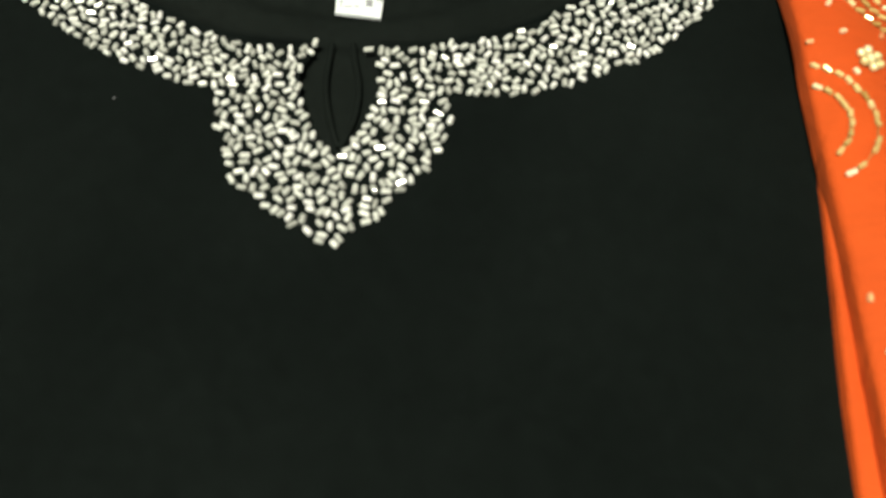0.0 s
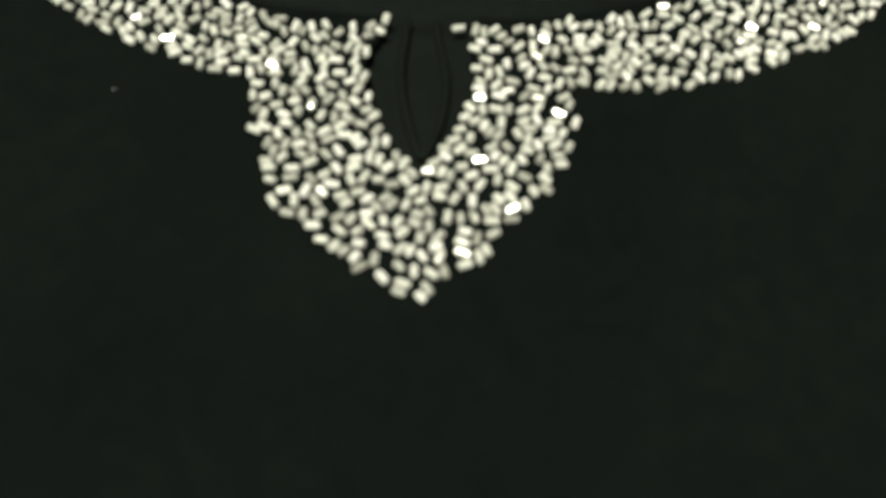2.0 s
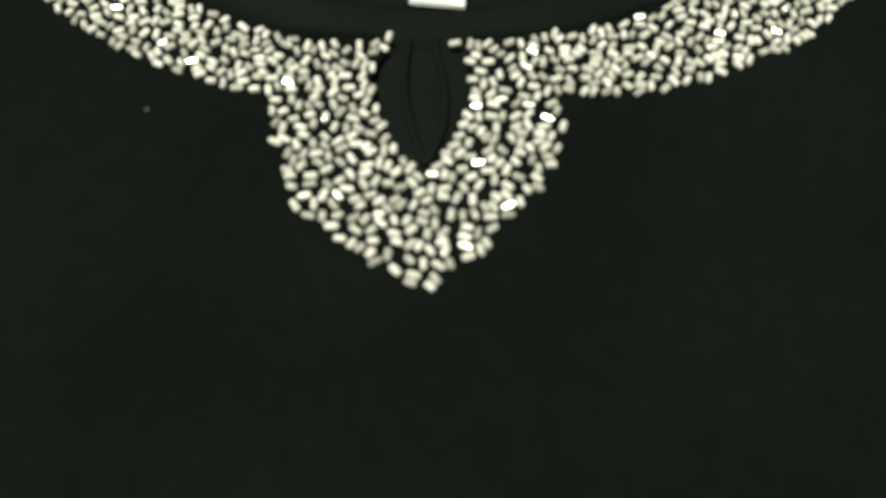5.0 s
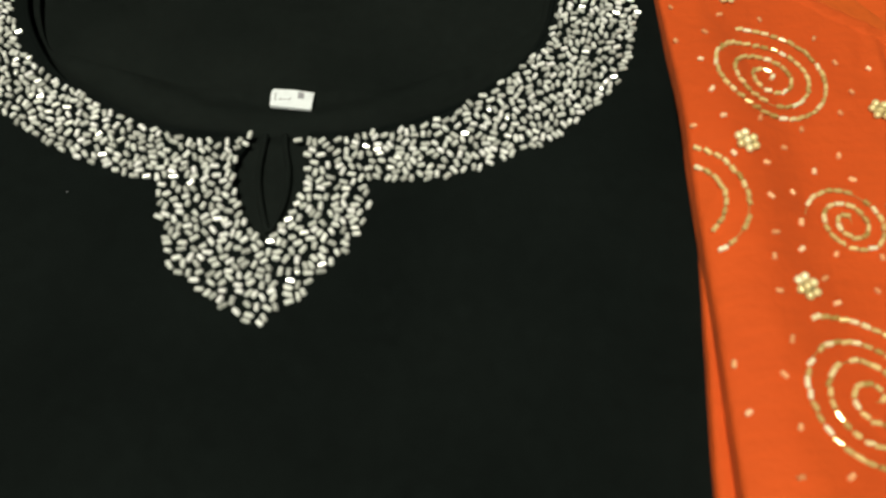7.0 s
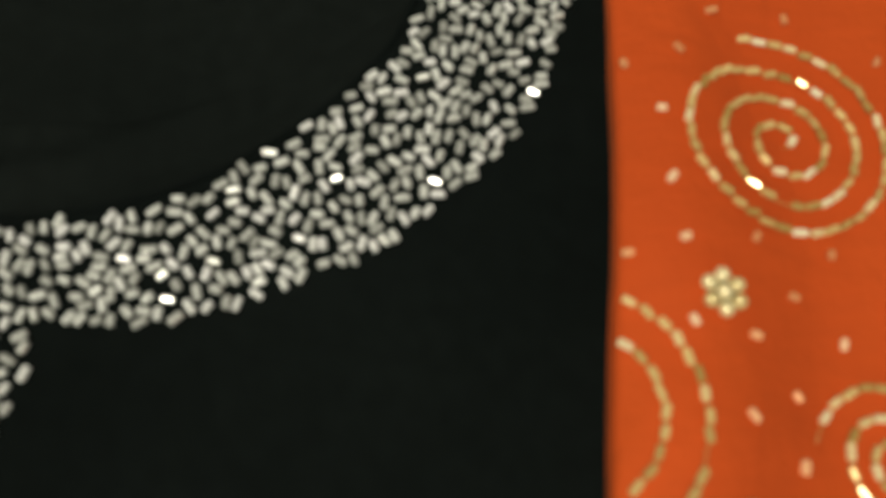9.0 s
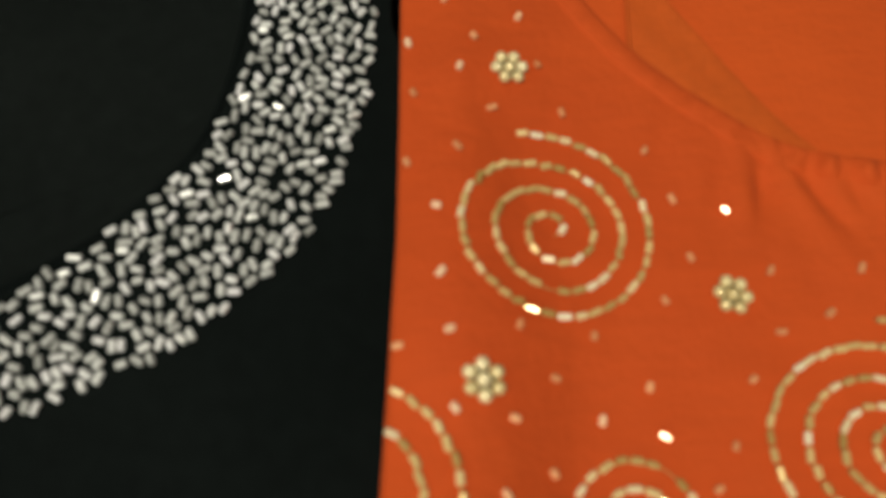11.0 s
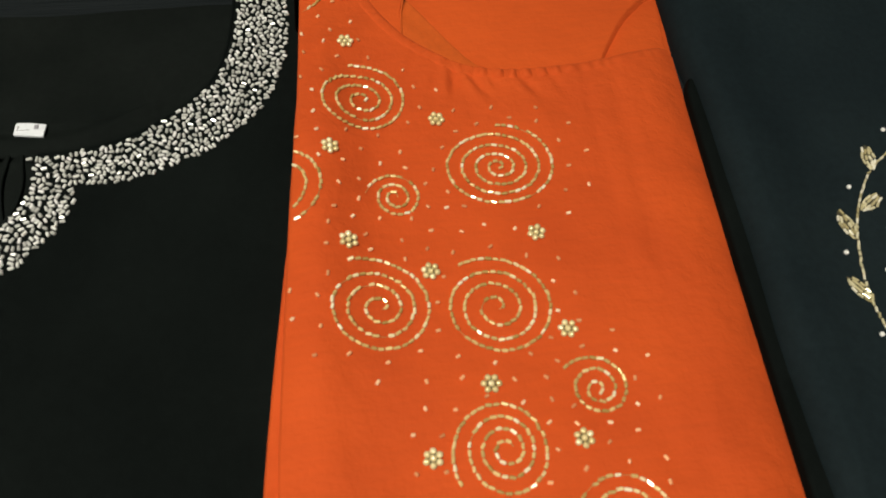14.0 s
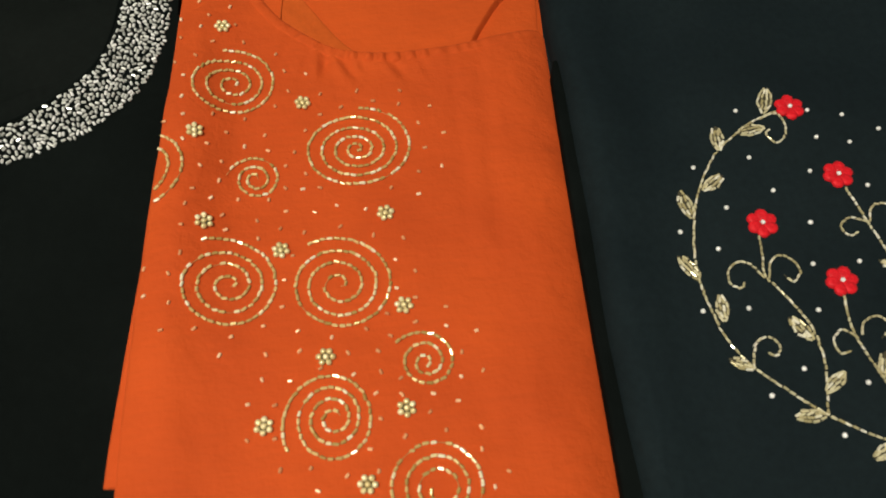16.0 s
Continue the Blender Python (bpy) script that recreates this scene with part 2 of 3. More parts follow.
def ball(dia, flat=1.0, rings=5, sides=8):
    """Faces of a round bead."""
    r = dia / 2
    verts, faces = [(0, 0, -r * flat)], []
    for i in range(1, rings):
        a = -math.pi / 2 + math.pi * i / rings
        verts += [(r * math.cos(a) * math.cos(b), r * math.cos(a) * math.sin(b), r * flat * math.sin(a)) for b in np.linspace(0, 2 * math.pi, sides, False)]
    verts.append((0, 0, r * flat))
    for j in range(sides):
        k = (j + 1) % sides
        faces.append([0, 1 + k, 1 + j])
        for i in range(rings - 2):
            faces.append([1 + i * sides + j, 1 + i * sides + k, 1 + (i + 1) * sides + k, 1 + (i + 1) * sides + j])
        faces.append([1 + (rings - 2) * sides + j, 1 + (rings - 2) * sides + k, len(verts) - 1])
    return verts, faces


def lay(x, y, z, turn, rng, tilt=7):
    """The pose of a bead stitched down at x, y with a slight tilt."""
    m = Matrix.Translation((x, y, z)) @ Euler((rng.uniform(0, 6.3), radians(rng.gauss(0, tilt)), turn), "XYZ").to_matrix().to_4x4()
    return m @ Matrix.Diagonal((rng.uniform(0.82, 1.10), rng.uniform(0.9, 1.05), rng.uniform(0.9, 1.05), 1))


def joined(kind, poses, smooth=False):
    """Many beads in one mesh."""
    v0, f0 = kind
    verts, faces = [], []
    for m in poses:
        k = len(verts)
        verts += [tuple(m @ Vector(v)) for v in v0]
        faces += [[k + i for i in f] for f in f0]
    return mesh_from("beads", verts, faces, smooth)


def along(line, length, gap, rng):
    """Places and turns of beads strung along a line."""
    seg = np.linalg.norm(np.diff(line, axis=0), axis=1)
    s = np.concatenate([[0], np.cumsum(seg)])
    at, out = length / 2, []
    while at < s[-1] - length * 0.4:
        p = [np.interp(at, s, line[:, i]) for i in (0, 1)]
        q = [np.interp(at + 0.0004, s, line[:, i]) for i in (0, 1)]
        out.append((p[0] + rng.gauss(0, 0.00012), p[1] + rng.gauss(0, 0.00012), math.atan2(q[1] - p[1], q[0] - p[0]) + rng.gauss(0, 0.13)))
        at += length + gap * rng.uniform(0.5, 1.6)
    return out


# ---- added room, out of view, and table ----
# unseen shell added for bounced light and bead reflections; grey keeps the fill low
for name, lo, hi in (("unseen_wall_north", (-2.1, 2.5, -0.75), (2.7, 2.62, 1.9)), ("unseen_wall_south", (-2.1, -1.92, -0.75), (2.7, -1.8, 1.9)),
                     ("unseen_wall_west", (-2.22, -1.92, -0.75), (-2.1, 2.62, 1.9)), ("unseen_wall_east", (2.7, -1.92, -0.75), (2.82, 2.62, 1.9))):
    tagged(put(name, box(lo, hi), PAINT), "plain grey wall, unseen, added to bounce light", "wall", kind="structure")
tagged(put("floor", box((-2.22, -1.92, -0.85), (2.82, 2.62, -0.75)), FLOORING), "plain grey floor, unseen, added to close the room", "floor", kind="structure")
tagged(put("ceiling", box((-2.22, -1.92, 1.9), (2.82, 2.62, 2.0)), PAINT), "plain grey ceiling, unseen, added to bounce light", "ceiling", kind="structure")

# fixture out of view, added round the area light; its place suits the shading
unseen_lamp = thing("unseen_lamp", (-0.22, -0.28, 1.9), "round white lamp under the ceiling, unseen, added as the light source", "lamp")
put("housing", tube([(-0.22, -0.28, 1.83), (-0.22, -0.2801, 1.86), (-0.22, -0.2802, 1.90)], 0.29, 40), PAINT, unseen_lamp)
put("diffuser", tube([(-0.22, -0.28, 1.80), (-0.22, -0.2801, 1.815), (-0.22, -0.2802, 1.829)], 0.26, 40), SHADE, unseen_lamp, "glowing diffuser of the added lamp")

table = thing("table", (0.22, 0.2, -0.75), "dark wooden table under a ribbed cover", "table")
put("tabletop", box((-0.62, -0.40, -0.034), (1.06, 0.80, -0.004), 0.003), WOOD, table)
for x in (-0.57, 0.95):
    for y in (-0.35, 0.69):
        put("leg", box((x, y, -0.75), (x + 0.06, y + 0.06, -0.035), 0.004), WOOD, table)


def rib(x, y):
    return 0.0002 * math.sin(y * 2 * math.pi / 0.0032 + 4 * noise.noise((x * 6, y * 6, 0))) - 0.0004


cover_outline = straight([(-0.60, -0.38), (1.04, -0.38), (1.04, 0.78), (-0.60, 0.78), (-0.60, -0.38)], 0.02)[:-1]
cover = put("table_cover", sheet(cover_outline, rib, 0.002, -0.0038, 0.03, (-0.02, 0.325, 0.60, 0.42, 0.0008 * 2)), RIBBED)
tagged(cover, "very dark blue-grey ribbed cloth cover spread on the table", "tablecloth")

# ---- black kurta with a beaded neck ----
rng = random.Random(4)
black_kurta = thing("black_kurta", (0.016, 0.17, 0), "folded black kurta with silver beaded neckline and keyhole opening", "kurta", "folded kurtas")


def ease(t):
    t = min(max(t, 0.0), 1.0)
    return t * t * (3 - 2 * t)


def black_top(x, y):
    return 0.0088 + 0.0009 * noise.noise((x * 18, y * 18, 2.0)) - 0.0046 * ease((x - 0.108) / 0.034) * ease((0.185 - y) / 0.06)


NECK_RIGHT = [(0.0288, 0.2435), (0.047, 0.2445), (0.070, 0.2515), (0.090, 0.2645), (0.1075, 0.2840), (0.1150, 0.306), (0.1172, 0.336), (0.1175, 0.364)]
NECK_LEFT = [(-0.085, 0.364), (-0.084, 0.335), (-0.082, 0.310), (-0.0745, 0.290), (-0.060, 0.2695), (-0.040, 0.2565), (-0.019, 0.2465), (0.0090, 0.2435)]
KEYHOLE = [(0.0090, 0.2435), (0.0086, 0.2385), (0.0062, 0.2335), (0.0060, 0.2260), (0.0078, 0.2180), (0.0103, 0.2112), (0.0130, 0.2058), (0.0170, 0.2020), (0.0200, 0.2038), (0.0234, 0.2080), (0.0250, 0.2130), (0.0277, 0.2185), (0.0289, 0.2250), (0.0290, 0.2330), (0.0288, 0.2435)]
key_line = smooth_line(KEYHOLE, 0.001)
opening = np.vstack([smooth_line(NECK_LEFT), key_line[1:-1], smooth_line(NECK_RIGHT)])
black_outline = np.vstack([straight([(0.146, 0.364), (0.150, 0.358), (0.1515, 0.32), (0.158, 0.305), (0.158, 0.20), (0.1495, -0.03), (-0.118, -0.03), (-0.118, 0.358), (-0.114, 0.364), (-0.087, 0.3645)]), opening, straight([(0.1185, 0.3645), (0.144, 0.3642)])])
put("front_panel", sheet(black_outline, black_top, 0.0008, 0.0003, 0.004), BLACK, black_kurta)
back_outline = straight([(-0.113, -0.025), (0.146, -0.025), (0.146, 0.347), (0.10, 0.349), (0.016, 0.345), (-0.08, 0.348), (-0.113, 0.347), (-0.113, -0.025)])[:-1]
put("back_panel", sheet(back_outline, lambda x, y: 0.0028 + 0.0008 * noise.noise((x * 20, y * 20, 5.0)), 0.0015, 0.0003, 0.005), BLACK_INSIDE, black_kurta)
facing_top = smooth_line([(-0.082, 0.345), (-0.079, 0.315), (-0.0712, 0.2904), (-0.0594, 0.2833), (-0.0439, 0.2769), (-0.0270, 0.2723), (-0.0065, 0.2682), (0.0136, 0.2662), (0.0294, 0.2661), (0.0412, 0.2672), (0.0571, 0.2687), (0.0730, 0.2735), (0.0874, 0.2804), (0.1024, 0.2932), (0.1110, 0.3040), (0.1145, 0.325), (0.117, 0.345)])
facing_outline = np.vstack([facing_top, straight([(0.128, 0.335), (0.118, 0.285), (0.09, 0.255), (0.045, 0.235), (0.033, 0.195), (0.0, 0.195), (-0.02, 0.24), (-0.06, 0.262), (-0.09, 0.30), (-0.092, 0.335)])])


def facing_lie(x, y):
    """Shallow folds that run with the neckline."""
    d = math.hypot(x - 0.016, (y - 0.345) * 1.12)
    return 0.0050 + 0.0009 * noise.noise((x * 22, y * 40, 7.0)) + 0.0012 * math.sin(d * 2 * math.pi / 0.0160 + 2.5 * noise.noise((x * 14, y * 14, 1.0))) * min(max((y - 0.235) / 0.012, 0.0), 1.0)


put("neck_facing", sheet(facing_outline, facing_lie, 0.0006, 0.0030, 0.0025), BLACK_INSIDE, black_kurta)
for pts in ([(0.0140, 0.2450), (0.0137, 0.2390), (0.0133, 0.2320), (0.0137, 0.2250), (0.0151, 0.2175), (0.0172, 0.2095), (0.0186, 0.2060)], [(0.0205, 0.2450), (0.0212, 0.2390), (0.0228, 0.2310), (0.0232, 0.2240), (0.0224, 0.2160), (0.0202, 0.2085), (0.0188, 0.2060)]):
    put("keyhole_piping", tube([(x, y, 0.0066) for x, y in smooth_line(pts, 0.001)], 0.0010, 8), BLACK_INSIDE, black_kurta)
for line in (smooth_line(NECK_LEFT), smooth_line(NECK_RIGHT)):
    put("neck_binding", tube([(x, y, black_top(x, y) - 0.0002) for x, y in line], 0.0009), BLACK, black_kurta)

tag = put("brand_label", sheet(np.array([(0.0145, 0.2655), (0.0212, 0.2650), (0.0288, 0.2640), (0.0282, 0.2562), (0.0212, 0.2570), (0.0139, 0.2580), (0.0138, 0.2640)]), lambda x, y: 0.0068 + 0.0003 * math.sin((x - 0.0128) * 250), 0.0002, 0.0056, 0.002), LABEL, black_kurta, "small white woven label")
for x0, x1, y0, y1 in ((0.0154, 0.0158, 0.2600, 0.2632), (0.0166, 0.0192, 0.2602, 0.2606), (0.0198, 0.0212, 0.2604, 0.2608), (0.0234, 0.0254, 0.2610, 0.2635)):
    put("print_bar", box((x0, y0, 0.0068), (x1, y1, 0.00722)), INK, tag)

# the beaded band: an outer and an inner line round the neck, with a pointed bib round the keyhole
OUTER_LEFT = [(-0.113, 0.357), (-0.115, 0.330), (-0.112, 0.302), (-0.105, 0.281), (-0.093, 0.2645), (-0.0760, 0.2530), (-0.0632, 0.2419), (-0.0470, 0.2332), (-0.0307, 0.2260), (-0.0178, 0.2235)]
BIB = [(-0.0178, 0.2235), (-0.0162, 0.2130), (-0.0128, 0.2020), (-0.0090, 0.1912), (-0.0027, 0.1860), (0.0029, 0.1818), (0.0075, 0.1785), (0.0120, 0.1748), (0.0172, 0.1718), (0.0210, 0.1724), (0.0236, 0.1765), (0.0297, 0.1794), (0.0335, 0.1832), (0.0350, 0.1880), (0.0390, 0.1908), (0.0430, 0.1966), (0.0477, 0.2047), (0.0501, 0.2110), (0.0500, 0.2205), (0.0480, 0.2240)]
OUTER_RIGHT = [(0.0480, 0.2240), (0.0582, 0.2235), (0.0672, 0.2234), (0.0763, 0.2250), (0.0850, 0.2275), (0.0953, 0.2331), (0.1047, 0.2377), (0.1125, 0.2425), (0.1192, 0.2475), (0.1263, 0.2549), (0.1320, 0.2612), (0.1370, 0.2692), (0.1410, 0.2790), (0.1445, 0.2915), (0.1465, 0.3015), (0.1480, 0.3180), (0.1475, 0.3350), (0.1452, 0.3555)]
INNER_RIGHT = [(0.1188, 0.3555), (0.1197, 0.3360), (0.1187, 0.3240), (0.1175, 0.3080), (0.1140, 0.2935), (0.1085, 0.2826), (0.1028, 0.2768), (0.0963, 0.2688), (0.0912, 0.2636), (0.0862, 0.2597), (0.0783, 0.2534), (0.0705, 0.2496), (0.0650, 0.2468), (0.0559, 0.2451), (0.0466, 0.2427), (0.0391, 0.2423), (0.0292, 0.2412)]
INNER_LEFT = [(0.0090, 0.2400), (0.0000, 0.2412), (-0.0074, 0.2412), (-0.0151, 0.2424), (-0.0228, 0.2461), (-0.0309, 0.2494), (-0.0396, 0.2548), (-0.0530, 0.2637), (-0.0598, 0.2677), (-0.0668, 0.2731), (-0.0738, 0.2812), (-0.0797, 0.2924), (-0.0845, 0.3050), (-0.0875, 0.325), (-0.088, 0.357)]
key_inner = grow(key_line, -0.0009)[::-1]
band = np.vstack([smooth_line(OUTER_LEFT), smooth_line(BIB)[1:], smooth_line(OUTER_RIGHT)[1:], smooth_line(INNER_RIGHT), key_inner[2:-2], smooth_line(INNER_LEFT)])
BEAD_LONG, BEAD_WIDE = 0.0028, 0.0016


def pack(region, tries, rng, long, near):
    """Beads strewn at random over a region, each as close to the next as it lies without touching."""
    lo, hi = region.min(0), region.max(0)
    q = np.array([(rng.uniform(lo[0], hi[0]), rng.uniform(lo[1], hi[1])) for _ in range(tries)])
    q = q[inside(region, q)]
    q = q[far_from(region, q) > 0.0011]
    cells, out = {}, []
    for x, y in q:
        for _ in range(3):
            a = rng.uniform(0, math.pi)
            arm = long * 0.31
            ends = [(x + k * arm * math.cos(a), y + k * arm * math.sin(a)) for k in (-1, 0, 1)]
            cx, cy = int(x / 0.004), int(y / 0.004)
            if all((ex - px) ** 2 + (ey - py) ** 2 > near * near for ex, ey in ends for i in (-1, 0, 1) for j in (-1, 0, 1) for px, py in cells.get((cx + i, cy + j), ())):
                cells.setdefault((cx, cy), []).extend(ends)
                out.append((x, y, a))
                break
    return out


packed = pack(band, 150000, rng, BEAD_LONG, 0.00166)
packed += [(0.0255, 0.2405, 0.1), (0.0093, 0.2428, 1.35)]
packed.sort(key=lambda b: (b[0] - 0.0165) ** 2 + 1.3 * (b[1] - 0.207) ** 2)
band_bead = bugle(BEAD_LONG, BEAD_WIDE)
band_mesh = mesh_from("bugle_bead", *band_bead, False)
for x, y, a in packed[:300]:
    put("bugle_bead", band_mesh, SILVER, black_kurta, m=lay(x, y, black_top(x, y) + 0.0007, a, rng))
rest = joined(band_bead, [lay(x, y, black_top(x, y) + 0.0007, a, rng) for x, y, a in packed[300:]])
tagged(put("bead_band", rest, SILVER_ROWS, black_kurta, "dense band of silver bugle beads"), kind="stuff")

# ---- orange kurta with beaded spirals ----
orange_kurta = thing("orange_kurta", (0.25, 0.2, 0), "folded burnt-orange cotton kurta with gold bead spirals and bead flowers", "kurta", "folded kurtas")
FRONT_NECK = [(0.181, 0.378), (0.1832, 0.3665), (0.1889, 0.3471), (0.1946, 0.3338), (0.2077, 0.3134), (0.2227, 0.2998), (0.2355, 0.2905), (0.2506, 0.2857), (0.2699, 0.2840), (0.2899, 0.2853), (0.3103, 0.2881), (0.3318, 0.2938), (0.3475, 0.2995)]
neck_line = smooth_line(FRONT_NECK)
PUCKERS = [(0.2338, 0.284, 0.2318, 0.267, 0.0026), (0.2425, 0.282, 0.2500, 0.266, 0.0024), (0.2525, 0.279, 0.2555, 0.269, 0.0012), (0.214, 0.297, 0.206, 0.272, 0.0009), (0.2690, 0.278, 0.2760, 0.266, 0.0015), (0.2260, 0.286, 0.2200, 0.268, 0.0008), (0.2850, 0.278, 0.2910, 0.262, 0.0007)]


def swelling(x, y):
    """The soft roll of the folded side."""
    up = min(max((y - 0.240) / 0.110, 0.0), 1.0)
    low = min(max((y - 0.04) / 0.16, 0.0), 1.0)
    bulge = (1 - 0.92 * up * up * (3 - 2 * up)) * (0.30 + 0.70 * low * low * (3 - 2 * low))
    return 0.0103 * math.exp(-((x - 0.163) / (0.020 - 0.005 * up)) ** 2) * bulge


def fall(x):
    """The far side sinks away to the table in a round fold."""
    return 0.0094 * (max(x - 0.314, 0.0) / 0.0415) ** 2.6


def orange_top(x, y):
    z = 0.0100 + swelling(x, y) + 0.0007 * noise.noise((x * 11, y * 11, 1.0)) + 0.0005 * noise.noise((x * 30, y * 30, 3.0))
    z += 0.0010 * noise.noise((x * 46 + 1.5 * noise.noise((x * 20, y * 20, 6.0)), y * 34, 11.0)) * ease((0.31 - x) / 0.04) * (0.35 + 0.65 * ease((y - 0.14) / 0.10))
    z -= 0.0006 * math.exp(-((x - 0.317) / 0.004) ** 2) + 0.0004 * math.exp(-((x - 0.302) / 0.003) ** 2)
    z -= fall(x)
    if y > 0.24:
        for x0, y0, x1, y1, a in PUCKERS:
            dx, dy = x1 - x0, y1 - y0
            t = ((x - x0) * dx + (y - y0) * dy) / (dx * dx + dy * dy)
            if -0.3 < t < 1.3:
                d = ((x - x0) * dy - (y - y0) * dx) / math.hypot(dx, dy)
                w = max(0.0, 1 - abs(t - 0.4) / 0.9)
                z += a * w * (0.6 * math.exp(-((d - 0.0045) / 0.0036) ** 2) - math.exp(-(d / 0.0026) ** 2))
    return z


lower = straight([(0.33, 0.060), (0.33, 0.225), (0.160, 0.225), (0.1524, 0.208), (0.1502, 0.192), (0.1481, 0.172), (0.1464, 0.152), (0.1448, 0.135), (0.1431, 0.115), (0.1418, 0.095), (0.1408, 0.0736), (0.1407, 0.0605), (0.1475, 0.0598), (0.32, 0.0560)])


def lower_lie(x, y):
    rise = min(max((y - 0.105) / 0.085, 0.0), 1.0)
    return 0.0058 + (0.0010 + 0.0062 * rise) * math.exp(-(max(x - 0.148, 0.0) / 0.009) ** 2) - 0.5 * fall(x) + 0.0003 * noise.noise((x * 25, y * 25, 4.0))


put("lower_fold", sheet(lower, lower_lie, 0.0016, 0.0003, 0.006), ORANGE, orange_kurta)
back = straight([(0.16, 0.25), (0.3535, 0.25), (0.3560, 0.335), (0.3562, 0.349), (0.3535, 0.3562), (0.340, 0.3590), (0.307, 0.3608), (0.251, 0.3625), (0.202, 0.3632), (0.165, 0.3632), (0.16, 0.25)])[:-1]
seam = smooth_line([(0.3110, 0.278), (0.3138, 0.2885), (0.3165, 0.2960), (0.3215, 0.3050), (0.3305, 0.3200), (0.3435, 0.3345), (0.3560, 0.3440)], 0.001)


def back_lie(x, y):
    """The back of the neck; it ends in a rounded edge over the facing."""
    z = 0.0040 + 0.0010 * noise.noise((x * 16, y * 16, 8.0)) - 0.30 * fall(x)
    if x > 0.285 and 0.275 < y < 0.36:
        d = np.hypot(seam[:, 0] - x, seam[:, 1] - y)
        k = int(np.argmin(d))
        t = seam[min(k + 1, len(seam) - 1)] - seam[max(k - 1, 0)]
        side = (t[0] * (y - seam[k][1]) - t[1] * (x - seam[k][0])) / np.hypot(*t)
        z += 0.0040 * math.exp(-(side / 0.014) ** 2) if side > 0 else -0.0012
    return max(z, 0.0012)


put("back_panel", sheet(back, back_lie, 0.0028, 0.0003, 0.005, (0.300, 0.280, 0.3530, 0.348, 0.0008)), ORANGE_INSIDE, orange_kurta)
left_edge = smooth_line([(0.188, 0.374), (0.1945, 0.3665), (0.2023, 0.3578), (0.2105, 0.3446)])
shoulder = np.vstack([left_edge, straight([(0.2085, 0.335), (0.2080, 0.310), (0.2070, 0.300), (0.195, 0.302), (0.18, 0.335), (0.174, 0.372)])])
put("shoulder_piece", sheet(shoulder, lambda x, y: 0.0066 + 0.0005 * noise.noise((x * 40, y * 40, 6.0)), 0.0005, 0.0030, 0.003), ORANGE_INSIDE, orange_kurta)
turned = np.vstack([smooth_line([(0.2108, 0.3440), (0.2140, 0.3390), (0.2337, 0.3084), (0.2445, 0.2935), (0.258, 0.281)]), straight([(0.235, 0.276), (0.2085, 0.295), (0.2078, 0.312), (0.2090, 0.332)])])
put("neck_facing", sheet(turned, lambda x, y: 0.0066 + 0.0012 * noise.noise((x * 90 + y * 50, y * 30, 2.0)), 0.0006, 0.0030, 0.002), FACING, orange_kurta, "turned-in brownish orange neck facing")
put("shoulder_seam", tube([(x, y, 0.0069) for x, y in smooth_line([(0.2108, 0.3435), (0.2090, 0.333), (0.2082, 0.320), (0.2078, 0.309)], 0.001)], 0.0006), FACING, orange_kurta)
right_strip = np.vstack([smooth_line([(0.3135, 0.279), (0.3148, 0.288), (0.3180, 0.2965), (0.3230, 0.3050), (0.3318, 0.3195), (0.3442, 0.3335), (0.3525, 0.3400)]), straight([(0.3540, 0.325), (0.3520, 0.300), (0.340, 0.290), (0.318, 0.278)])])
put("neck_facing", sheet(right_strip, lambda x, y: 0.0043 - 0.30 * fall(x), 0.0006, 0.0008, 0.003), ORANGE_INSIDE, orange_kurta, "turned-in neck facing")
front = np.vstack([straight([(0.3525, 0.3008), (0.3552, 0.296), (0.3546, 0.20), (0.3560, 0.045), (0.3555, 0.0365), (0.30, 0.0390), (0.150, 0.0463), (0.1475, 0.049), (0.1472, 0.09), (0.1490, 0.1493), (0.1500, 0.1850), (0.1508, 0.21), (0.1520, 0.235), (0.1531, 0.262), (0.1533, 0.29), (0.1530, 0.378)]), straight([(0.1526, 0.378), (0.179, 0.378)])[1:], neck_line])
put("front_panel", sheet(front, orange_top, 0.0014, 0.0003, 0.004, (0.165, 0.165, 0.345, 0.32, 0.0017), 0.0068), ORANGE, orange_kurta)


def ribbon(line, width, height, puff):
    """A stitched band along a line, laid to its right."""
    t = np.gradient(line, axis=0)
    t /= np.linalg.norm(t, axis=1)[:, None]
    side = np.stack([-t[:, 1], t[:, 0]], 1)
    run = np.concatenate([[0], np.cumsum(np.linalg.norm(np.diff(line, axis=0), axis=1))])
    verts, faces, k = [], [], 9
    for i, p in enumerate(line):
        for j in range(k):
            u = j / (k - 1)
            x, y = p - side[i] * (u * width + 0.0002)
            swell = math.sin(math.pi * min(max(u, 0.0), 1.0)) ** 0.5
            gather = 0.0011 * math.sin(run[i] * 2 * math.pi / 0.0075 + 5 * noise.noise((run[i] * 60, 0, 0))) * (0.15 + math.exp(-((run[i] - 0.135) / 0.040) ** 2))
            verts.append((x, y, height(x, y) - 0.0003 + puff * swell + gather * swell))
    for i in range(len(line) - 1):
        faces += [[i * k + j, i * k + j + 1, (i + 1) * k + j + 1, (i + 1) * k + j] for j in range(k - 1)]
    me = mesh_from("ribbon", verts, faces)
    bm = bmesh.new()
    bm.from_mesh(me)
    bmesh.ops.recalc_face_normals(bm, faces=bm.faces)
    if sum(f.normal.z for f in bm.faces) < 0:
        bmesh.ops.reverse_faces(bm, faces=bm.faces)
    bm.to_mesh(me)
    bm.free()
    return me


